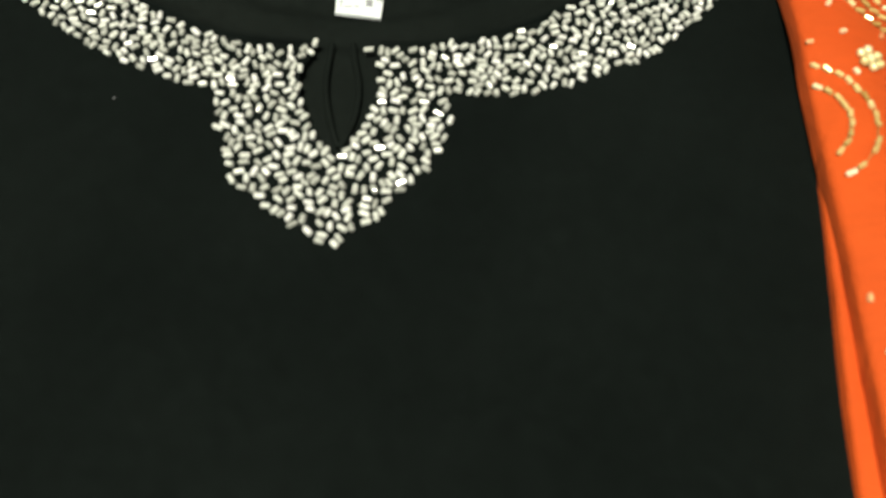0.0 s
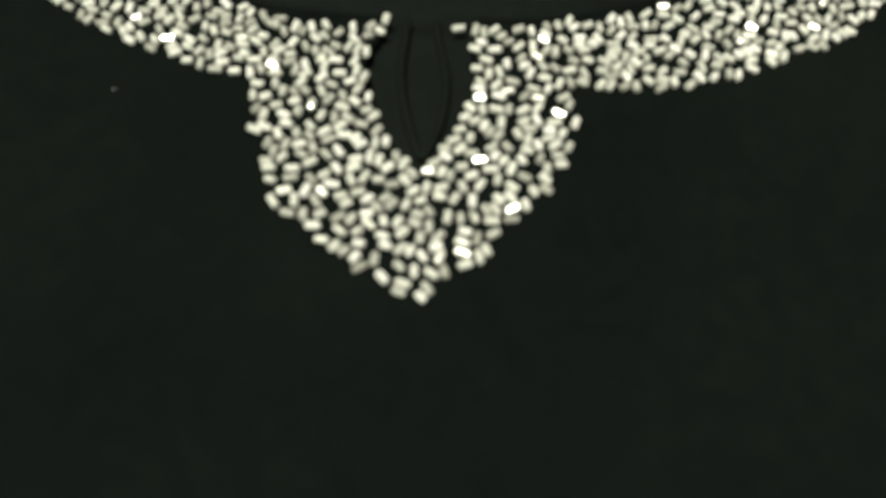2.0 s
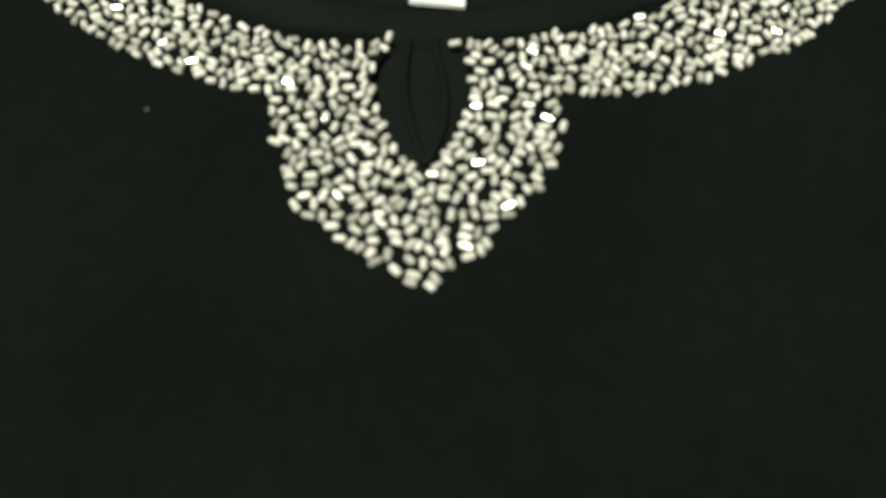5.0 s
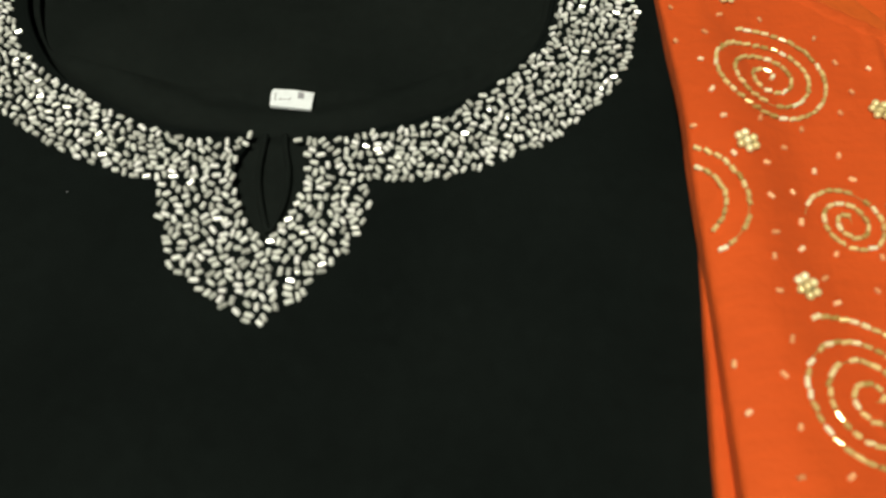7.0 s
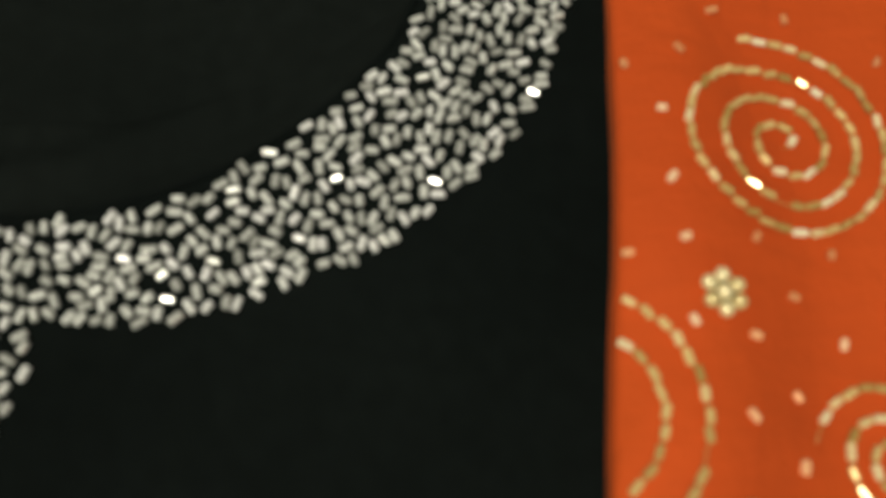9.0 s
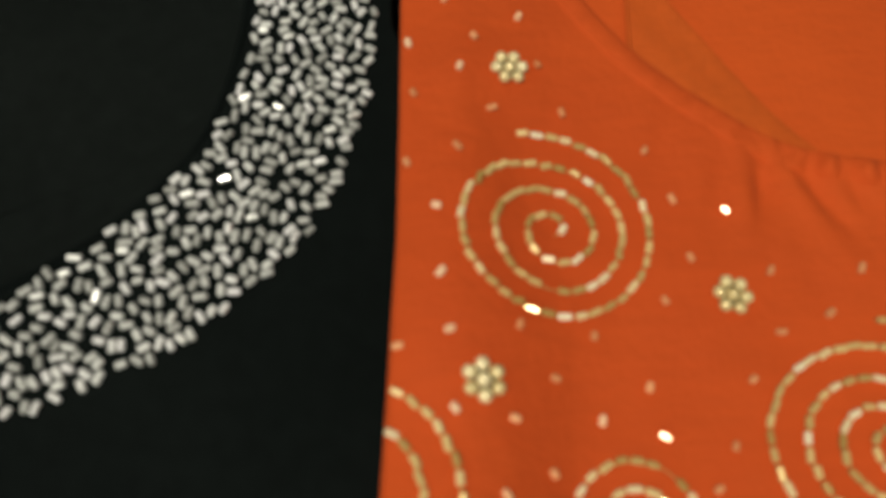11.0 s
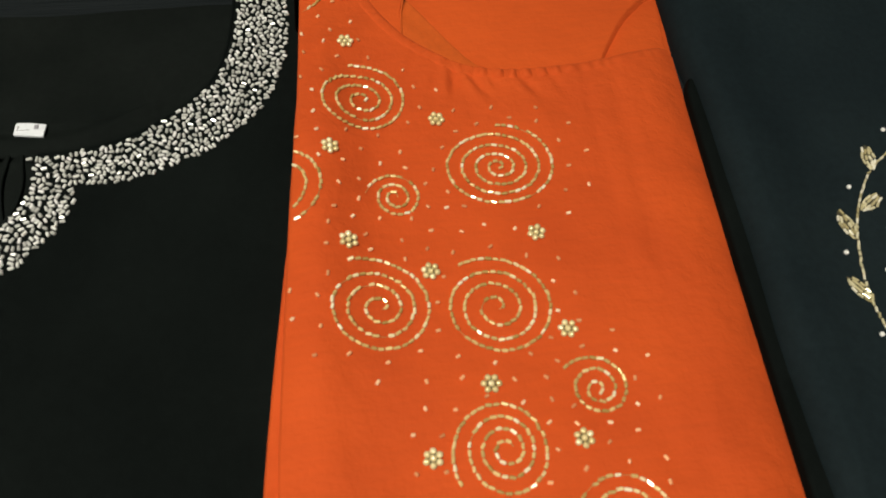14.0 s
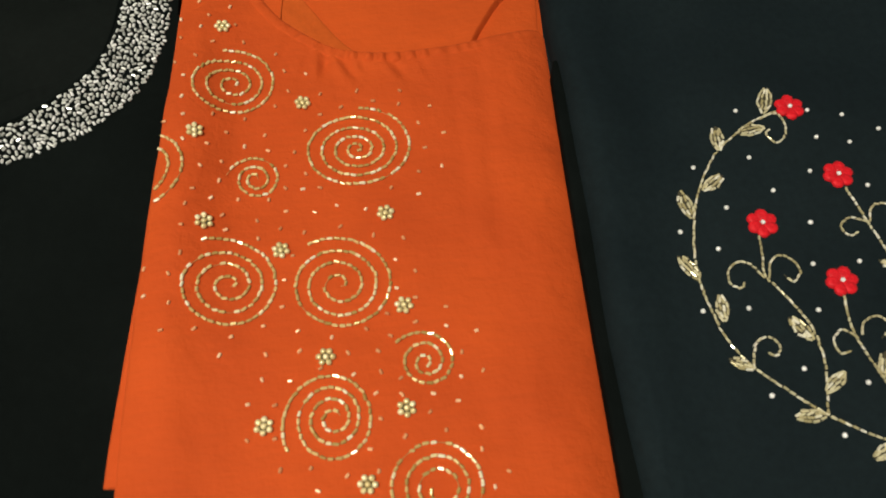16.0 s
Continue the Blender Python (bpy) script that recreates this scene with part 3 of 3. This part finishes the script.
put("neck_hem", ribbon(smooth_line(FRONT_NECK, 0.001), 0.0068, orange_top, 0.0011), ORANGE, orange_kurta, "stitched and slightly gathered hem")

gold_mesh = mesh_from("bugle_bead", *bugle(0.0029, 0.0016), False)


def bead_spiral(at, end, turns, radius, slope, curve=0.0, flare=0.0, oval_a=0.0, oval_b=0.0, sway_a=0.0, sway_b=0.0, shift_a=0.0, shift_b=0.0):
    """A hand-sewn spiral of bugle beads, wound inwards from its outer end (millimetres, degrees); oval, sway and shift make it uneven."""
    u = np.linspace(0, 1 + 0.3 / turns, int(turns * 75))
    a = radians(end) - u * turns * 2 * math.pi
    r = radius + slope * u + curve * u * u + flare * np.exp(-u * turns / 0.2) + (1 - u) * (oval_a * np.cos(2 * a) + oval_b * np.sin(2 * a))
    r += u * (1 - u) * (sway_a * np.cos(a) + sway_b * np.sin(a)) + (1 - u) * (shift_a * np.cos(a) + shift_b * np.sin(a))
    r = np.maximum(r, 1.1)
    line = np.stack([at[0] + r * np.cos(a), at[1] + r * np.sin(a)], 1) / 1000
    line = line[(line[:, 0] > np.where(line[:, 1] > 0.24, 0.1542, 0.1518)) & (line[:, 1] > 0.0405)]
    for run in np.split(line, np.where(np.linalg.norm(np.diff(line, axis=0), axis=1) > 0.004)[0] + 1):
        if len(run) < 4:
            continue
        cord = put("bead_spiral", tube([(x, y, orange_top(x, y) + 0.0002) for x, y in run[::2]], 0.00022, 4), THREAD_GOLD, orange_kurta, "spiral of gold bugle beads")
        for x, y, turn in along(run, 0.0029, 0.00035, rng):
            if rng.random() > 0.03:
                put("bugle_bead", gold_mesh, GOLD, cord, m=lay(x, y, orange_top(x, y) + 0.0007, turn, rng, 5))


bead_spiral((185.5, 264.9), 106, 3.21, 22.69, -18.53, -1.71, 1.11, 0.66, -0.23, 0.84, -2.90, -1.31, 0.66)
bead_spiral((250.0, 221.2), 89, 4.25, 27.38, -29.91, 4.37, -1.65, 2.16, -0.04, -1.10, -4.22, -1.11, 1.66)
bead_spiral((199.2, 206.7), 173, 2.23, 9.28, 1.65, -9.02, 7.51, -0.38, -0.43, -5.25, -4.36, 2.52, 0.10)
bead_spiral((143.2, 209.2), 150, 3.45, 24.90, -23.30)
bead_spiral((144.5, 350.0), 150, 3.30, 26.70, -25.20)
bead_spiral((190.2, 148.3), 122, 3.31, 22.49, -15.59, -4.48, 3.77, 0.72, -0.49, -3.02, -0.33, -1.48, -1.03)
bead_spiral((240.3, 145.5), 125, 3.24, 23.64, -13.68, -6.68, 2.28, 0.68, -0.76, -2.09, -2.23, 0.31, 0.42)
bead_spiral((278.0, 104.6), 142, 2.39, 12.08, -5.57, -5.13, 4.02, 0.08, -0.34, -1.18, 3.58, -0.09, 0.64)
bead_spiral((237.1, 82.7), 215, 3.24, 20.72, -18.30, 1.38, 1.88, -0.85, -0.39, -1.48, 1.81, -1.05, -1.45)
bead_spiral((281.3, 49.6), 192, 2.80, 19.69, -16.09, 2.10, 1.15, 0.19, -0.54, -2.34, 1.82, -0.10, 1.49)

round_kind = ball(0.0030, 0.85, 6, 10)
round_mesh = mesh_from("round_bead", *round_kind)
FLOWERS = [(0.1773, 0.3427), (0.1780, 0.3049), (0.2219, 0.2516), (0.1697, 0.2317), (0.2626, 0.1823), (0.1772, 0.1802), (0.2127, 0.1650), (0.2693, 0.1328), (0.2338, 0.1104), (0.2075, 0.0810), (0.2684, 0.0848), (0.2508, 0.0538)]
for x, y in FLOWERS:
    z = orange_top(x, y)
    knot = put("bead_flower", mesh_from("knot", [(x + v[0], y + v[1], z + 0.0003 + v[2]) for v in ball(0.005, 0.12)[0]], ball(0.005, 0.12)[1]), THREAD_DARK, orange_kurta, "flower of seven pale brass beads")
    turn = rng.uniform(0, 1)
    spots = [(0, 0)] + [(0.0030 * rng.uniform(0.94, 1.06) * math.cos(turn + k * math.pi / 3), 0.0030 * math.sin(turn + k * math.pi / 3)) for k in range(6)]
    for dx, dy in spots:
        put("round_bead", round_mesh, BRASS, knot, m=Matrix.Translation((x + dx, y + dy, orange_top(x + dx, y + dy) + 0.0012)) @ Euler((rng.uniform(-0.4, 0.4), rng.uniform(-0.4, 0.4), rng.uniform(0, 6))).to_matrix().to_4x4())

# single copper beads between the spirals, in tenths of a millimetre
TOP_BEADS = "1728,3574 1715,3372 1637,3251 1809,3206 1702,3132 1552,3111 1847,3069 1667,3040 1565,2969 1895,2945 1736,2937 2071,2850 1658,2825 1552,2788 2119,2733 2233,2710 1612,2676 2142,2598 2501,2577 2309,2572 2727,2561 1619,2526 2585,2504 2077,2502 2417,2479 2717,2473 2878,2454 2309,2439 1772,2433 1925,2425 1635,2411 1538,2383 2813,2350 2234,2340 1840,2335 2028,2325 2940,2281 1643,2265 1929,2259 1755,2253 2048,2230 2181,2211 2839,2196 1826,2157 2138,2132 1734,2114"
LOW_BEADS = "2917,2078 2240,2074 2800,2052 1822,2040 2141,1998 2310,1990 2227,1986 1711,1973 2659,1966 1914,1941 2060,1938 1793,1935 2793,1921 1685,1885 2392,1884 2146,1866 2285,1853 2531,1852 1847,1846 2009,1820 1675,1772 2121,1770 1866,1768 2407,1763 2235,1743 2018,1720 2565,1705 2707,1680 1680,1626 2183,1619 2665,1565 1515,1562 1635,1522 2754,1499 2146,1494 1527,1425 2664,1418 1647,1379 2747,1364 2139,1360 2883,1309 2615,1294 2057,1271 1760,1259 1621,1251 2741,1244"
END_BEADS = "2212,1236 2519,1226 1918,1223 2879,1215 2364,1196 2626,1186 3012,1184 2221,1141 1872,1136 2072,1133 2569,1117 2436,1116 2938,1086 2314,1053 2578,1019 2059,1018 2459,1014 2181,1005 3025,996 2663,985 2927,974 2553,923 2665,911 2002,910 2801,906 2118,900 2906,866 2782,825 2571,810 2006,753 2122,753 2995,746 2846,742 2671,727 2522,683 2989,651 2149,620 2275,620 2555,589 2424,579 3092,552 2305,526 3029,493 2441,460 2557,428"
copper_mesh = mesh_from("bugle_bead", *bugle(0.0023, 0.0016), False)
for text in (TOP_BEADS, LOW_BEADS, END_BEADS):
    for pair in text.split():
        x, y = (int(v) / 10000 for v in pair.split(","))
        put("bugle_bead", copper_mesh, COPPER, orange_kurta, m=lay(x, y, orange_top(x, y) + 0.0007, rng.uniform(0, 3.1), rng))

# ---- navy kurta with an embroidered spray ----
navy_kurta = thing("navy_kurta", (0.48, 0.17, 0), "folded dark navy kurta with gold vines, red flowers and pearls", "kurta", "folded kurtas")


def navy_top(x, y):
    return 0.0112 + 0.0008 * noise.noise((x * 12, y * 12, 9.0)) + 0.0060 * math.exp(-((x - 0.372) / 0.018) ** 2)


navy_side = smooth_line([(0.358, 0.375), (0.3555, 0.355), (0.3560, 0.29), (0.3585, 0.262), (0.3592, 0.21), (0.3600, 0.165), (0.3592, 0.12), (0.3606, 0.075), (0.3630, 0.03), (0.3630, -0.03)], 0.003)
navy_outline = np.vstack([straight([(0.60, -0.03), (0.60, 0.375), (0.358, 0.375)]), navy_side[1:], straight([(0.3630, -0.03), (0.60, -0.03)])[1:-1]])
put("front_panel", sheet(navy_outline, navy_top, 0.0095, 0.0003, 0.006), NAVY, navy_kurta)
# black strip laid along the gap between the orange and navy kurtas
strip_outline = straight([(0.3550, 0.050), (0.3538, 0.160), (0.3540, 0.235), (0.3545, 0.266), (0.3565, 0.2735), (0.366, 0.276), (0.370, 0.26), (0.370, -0.03), (0.3560, -0.03), (0.3550, 0.050)])[:-1]
put("side_strip", sheet(strip_outline, lambda x, y: 0.0086 + 0.0004 * noise.noise((x * 30, y * 30, 3.0)), 0.0022, 0.0003, 0.003), BLACK, navy_kurta, "black strip of cloth along the side")


def vine(name, pts, label, long=0.0025):
    line = smooth_line(pts, 0.0008)
    cord = put(name, tube([(x, y, navy_top(x, y) + 0.0002) for x, y in line[::2]], 0.0004, 4), THREAD_DARK, navy_kurta, label)
    me = mesh_from("bugle_bead", *bugle(long, 0.0012), False)
    for x, y, a in along(line, long, 0.0003, rng):
        put("bugle_bead", me, ANTIQUE, cord, m=lay(x, y, navy_top(x, y) + 0.0006, a, rng, 5))


vine("vine_stem", [(0.466, 0.2285), (0.455, 0.2245), (0.444, 0.2176), (0.430, 0.2060), (0.4192, 0.1901), (0.4122, 0.1743), (0.4071, 0.1528), (0.4060, 0.1351), (0.4081, 0.1206), (0.4124, 0.1052), (0.4217, 0.0913), (0.4338, 0.0801), (0.4469, 0.0692), (0.4582, 0.0623), (0.4683, 0.0572), (0.482, 0.053)], "curved stem of antique gold beads", 0.0028)
vine("vine_stem", [(0.4392, 0.1568), (0.4378, 0.1460), (0.4367, 0.1359), (0.4414, 0.1284), (0.4501, 0.1122), (0.4522, 0.1012), (0.4515, 0.0880), (0.4469, 0.0692)], "curved stem of antique gold beads")
vine("vine_stem", [(0.488, 0.1806), (0.4933, 0.1594), (0.4974, 0.1423), (0.500, 0.125)], "curved stem of antique gold beads")
vine("vine_stem", [(0.4698, 0.1236), (0.4690, 0.1055), (0.4752, 0.0851), (0.4795, 0.0658), (0.482, 0.054)], "curved stem of antique gold beads")
for curl in ([(0.456, 0.2246), (0.4654, 0.2272), (0.4685, 0.2205), (0.4665, 0.2130), (0.4609, 0.2094), (0.4573, 0.2149), (0.4600, 0.2175)],
             [(0.4360, 0.1346), (0.4325, 0.1406), (0.4266, 0.1440), (0.4204, 0.1400), (0.4200, 0.1327), (0.4245, 0.1305), (0.4266, 0.1340)],
             [(0.4382, 0.1344), (0.4411, 0.1430), (0.4470, 0.1458), (0.4520, 0.1420), (0.4531, 0.1365), (0.4490, 0.1322), (0.4455, 0.1360)],
             [(0.4205, 0.0913), (0.4241, 0.1030), (0.4304, 0.1059), (0.4345, 0.1020), (0.4325, 0.0972), (0.4286, 0.0987)],
             [(0.4924, 0.1610), (0.4850, 0.1637), (0.4794, 0.1595), (0.4815, 0.1542), (0.4868, 0.1555)],
             [(0.4938, 0.1609), (0.4976, 0.1690), (0.5043, 0.1703), (0.5085, 0.1645), (0.5045, 0.1605)],
             [(0.4705, 0.1026), (0.4642, 0.1072), (0.4592, 0.1025), (0.4605, 0.0962), (0.4656, 0.0970)],
             [(0.4722, 0.1039), (0.4755, 0.1105), (0.4826, 0.1123), (0.4860, 0.1071), (0.4808, 0.1020)]):
    vine("tendril", curl, "curled tendril of antique gold beads", 0.0024)

LEAVES = [(0.4587, 0.2274, 0.4647, 0.2443), (0.4575, 0.2192, 0.4425, 0.2163), (0.4312, 0.2062, 0.4327, 0.2219), (0.4178, 0.1836, 0.4300, 0.1921), (0.4098, 0.1681, 0.4062, 0.1844),
          (0.4062, 0.1359, 0.3982, 0.1489), (0.4127, 0.1142, 0.4137, 0.1282), (0.4205, 0.0913, 0.4106, 0.0973), (0.4500, 0.1027, 0.4418, 0.1150), (0.4489, 0.0791, 0.4596, 0.0874),
          (0.4461, 0.0692, 0.4327, 0.0694), (0.4730, 0.0552, 0.4604, 0.0496), (0.4990, 0.1347, 0.4915, 0.1406), (0.4755, 0.0843, 0.4807, 0.0960)]
leaf_bead = mesh_from("bugle_bead", *bugle(0.0033, 0.0013), False)
for x0, y0, x1, y1 in LEAVES:
    long = math.hypot(x1 - x0, y1 - y0)
    turn = math.atan2(y1 - y0, x1 - x0)
    wide = long * 0.185
    poses = []
    ground = []
    for bow in (-1, -0.36, 0.36, 1):
        s = np.linspace(0.02 if abs(bow) == 1 else 0.14, 1 if abs(bow) == 1 else 0.90, 24)
        px, py = s * long, bow * wide * np.sin(math.pi * s) ** 0.8
        line = np.stack([x0 + px * math.cos(turn) - py * math.sin(turn), y0 + px * math.sin(turn) + py * math.cos(turn)], 1)
        if abs(bow) == 1:
            ground.append(line)
        poses += [lay(x, y, navy_top(x, y) + 0.0007, a, rng, 6) for x, y, a in along(line, 0.0033, 0.0003, rng)]
    pad = np.vstack([ground[0], ground[1][::-1][1:-1]])
    pad_ob = put("leaf", mesh_from("pad", [(x, y, navy_top(x, y) + 0.0004) for x, y in pad] + [(x, y, navy_top(x, y) - 0.0002) for x, y in pad],
                 [list(range(len(pad)))] + [[i, (i + 1) % len(pad), len(pad) + (i + 1) % len(pad), len(pad) + i] for i in range(len(pad))], False), THREAD_DARK, navy_kurta, "leaf of antique gold beads")
    for m in poses:
        put("bugle_bead", leaf_bead, ANTIQUE, pad_ob, m=m)


def petal_mesh():
    """One round, cupped petal with ridges of thread, its root at the origin."""
    verts, faces, rings, sides = [(0.0043, 0, 0.0013)], [], 5, 18
    for i in range(1, rings + 1):
        q = i / rings
        for j in range(sides):
            a = 2 * math.pi * j / sides
            verts.append((0.0042 + 0.0035 * q * math.cos(a), 0.0031 * q * math.sin(a), 0.0006 + 0.0009 * (1 - q ** 3) + 0.00028 * (j % 2) * q))
    for j in range(sides):
        k = (j + 1) % sides
        faces.append([0, 1 + j, 1 + k])
        faces += [[1 + i * sides + j, 1 + (i + 1) * sides + j, 1 + (i + 1) * sides + k, 1 + i * sides + k] for i in range(rings - 1)]
    edge = [1 + (rings - 1) * sides + j for j in range(sides)]
    n = len(verts)
    verts += [(verts[e][0], verts[e][1], -0.0004) for e in edge]
    faces += [[edge[j], n + j, n + (j + 1) % sides, edge[(j + 1) % sides]] for j in range(sides)]
    return mesh_from("petal", verts, faces)


petal = petal_mesh()
pearl_mesh = mesh_from("pearl", *ball(0.0024, 0.9, 8, 14))
for x, y in ((0.4735, 0.2307), (0.4866, 0.1883), (0.4422, 0.1634), (0.4711, 0.1307)):
    z = navy_top(x, y)
    b = ball(0.006, 0.12)
    heart = put("red_flower", mesh_from("heart", [(x + v[0], y + v[1], z + 0.0004 + v[2]) for v in b[0]], b[1]), RED, navy_kurta, "bright red thread flower with a pearl")
    turn = rng.uniform(0, 1)
    for k in range(6):
        put("petal", petal, RED, heart, m=Matrix.Translation((x, y, z + 0.0003 + 0.0002 * (k % 2))) @ Euler((rng.uniform(-0.1, 0.1), 0, turn + k * math.pi / 3 + rng.uniform(-0.08, 0.08))).to_matrix().to_4x4())
    put("pearl", pearl_mesh, PEARL, heart, m=Matrix.Translation((x, y, z + 0.0018)))
PEARLS = "445,230 482,228 499,224 482,211 498,207 515,214 445,201 416,197 473,191 499,181 452,181 427,173 402,161 418,151 465,162 460,140 482,140 425,120 456,117 404,120 442,90 468,82 425,79 451,60"
for pair in PEARLS.split():
    x, y = (int(v) / 1000 for v in pair.split(","))
    put("pearl", pearl_mesh, PEARL, navy_kurta, m=Matrix.Translation((x, y, navy_top(x, y) + 0.0011)))

lint = put("lint", tube([(x, y, black_top(x, y) + 0.0002) for x, y in ((-0.0461, 0.2196), (-0.0459, 0.2198), (-0.0457, 0.2201), (-0.0455, 0.2201))], 0.00012, 5), INK)
tagged(lint, "tiny pale speck of lint on black cloth", "lint")
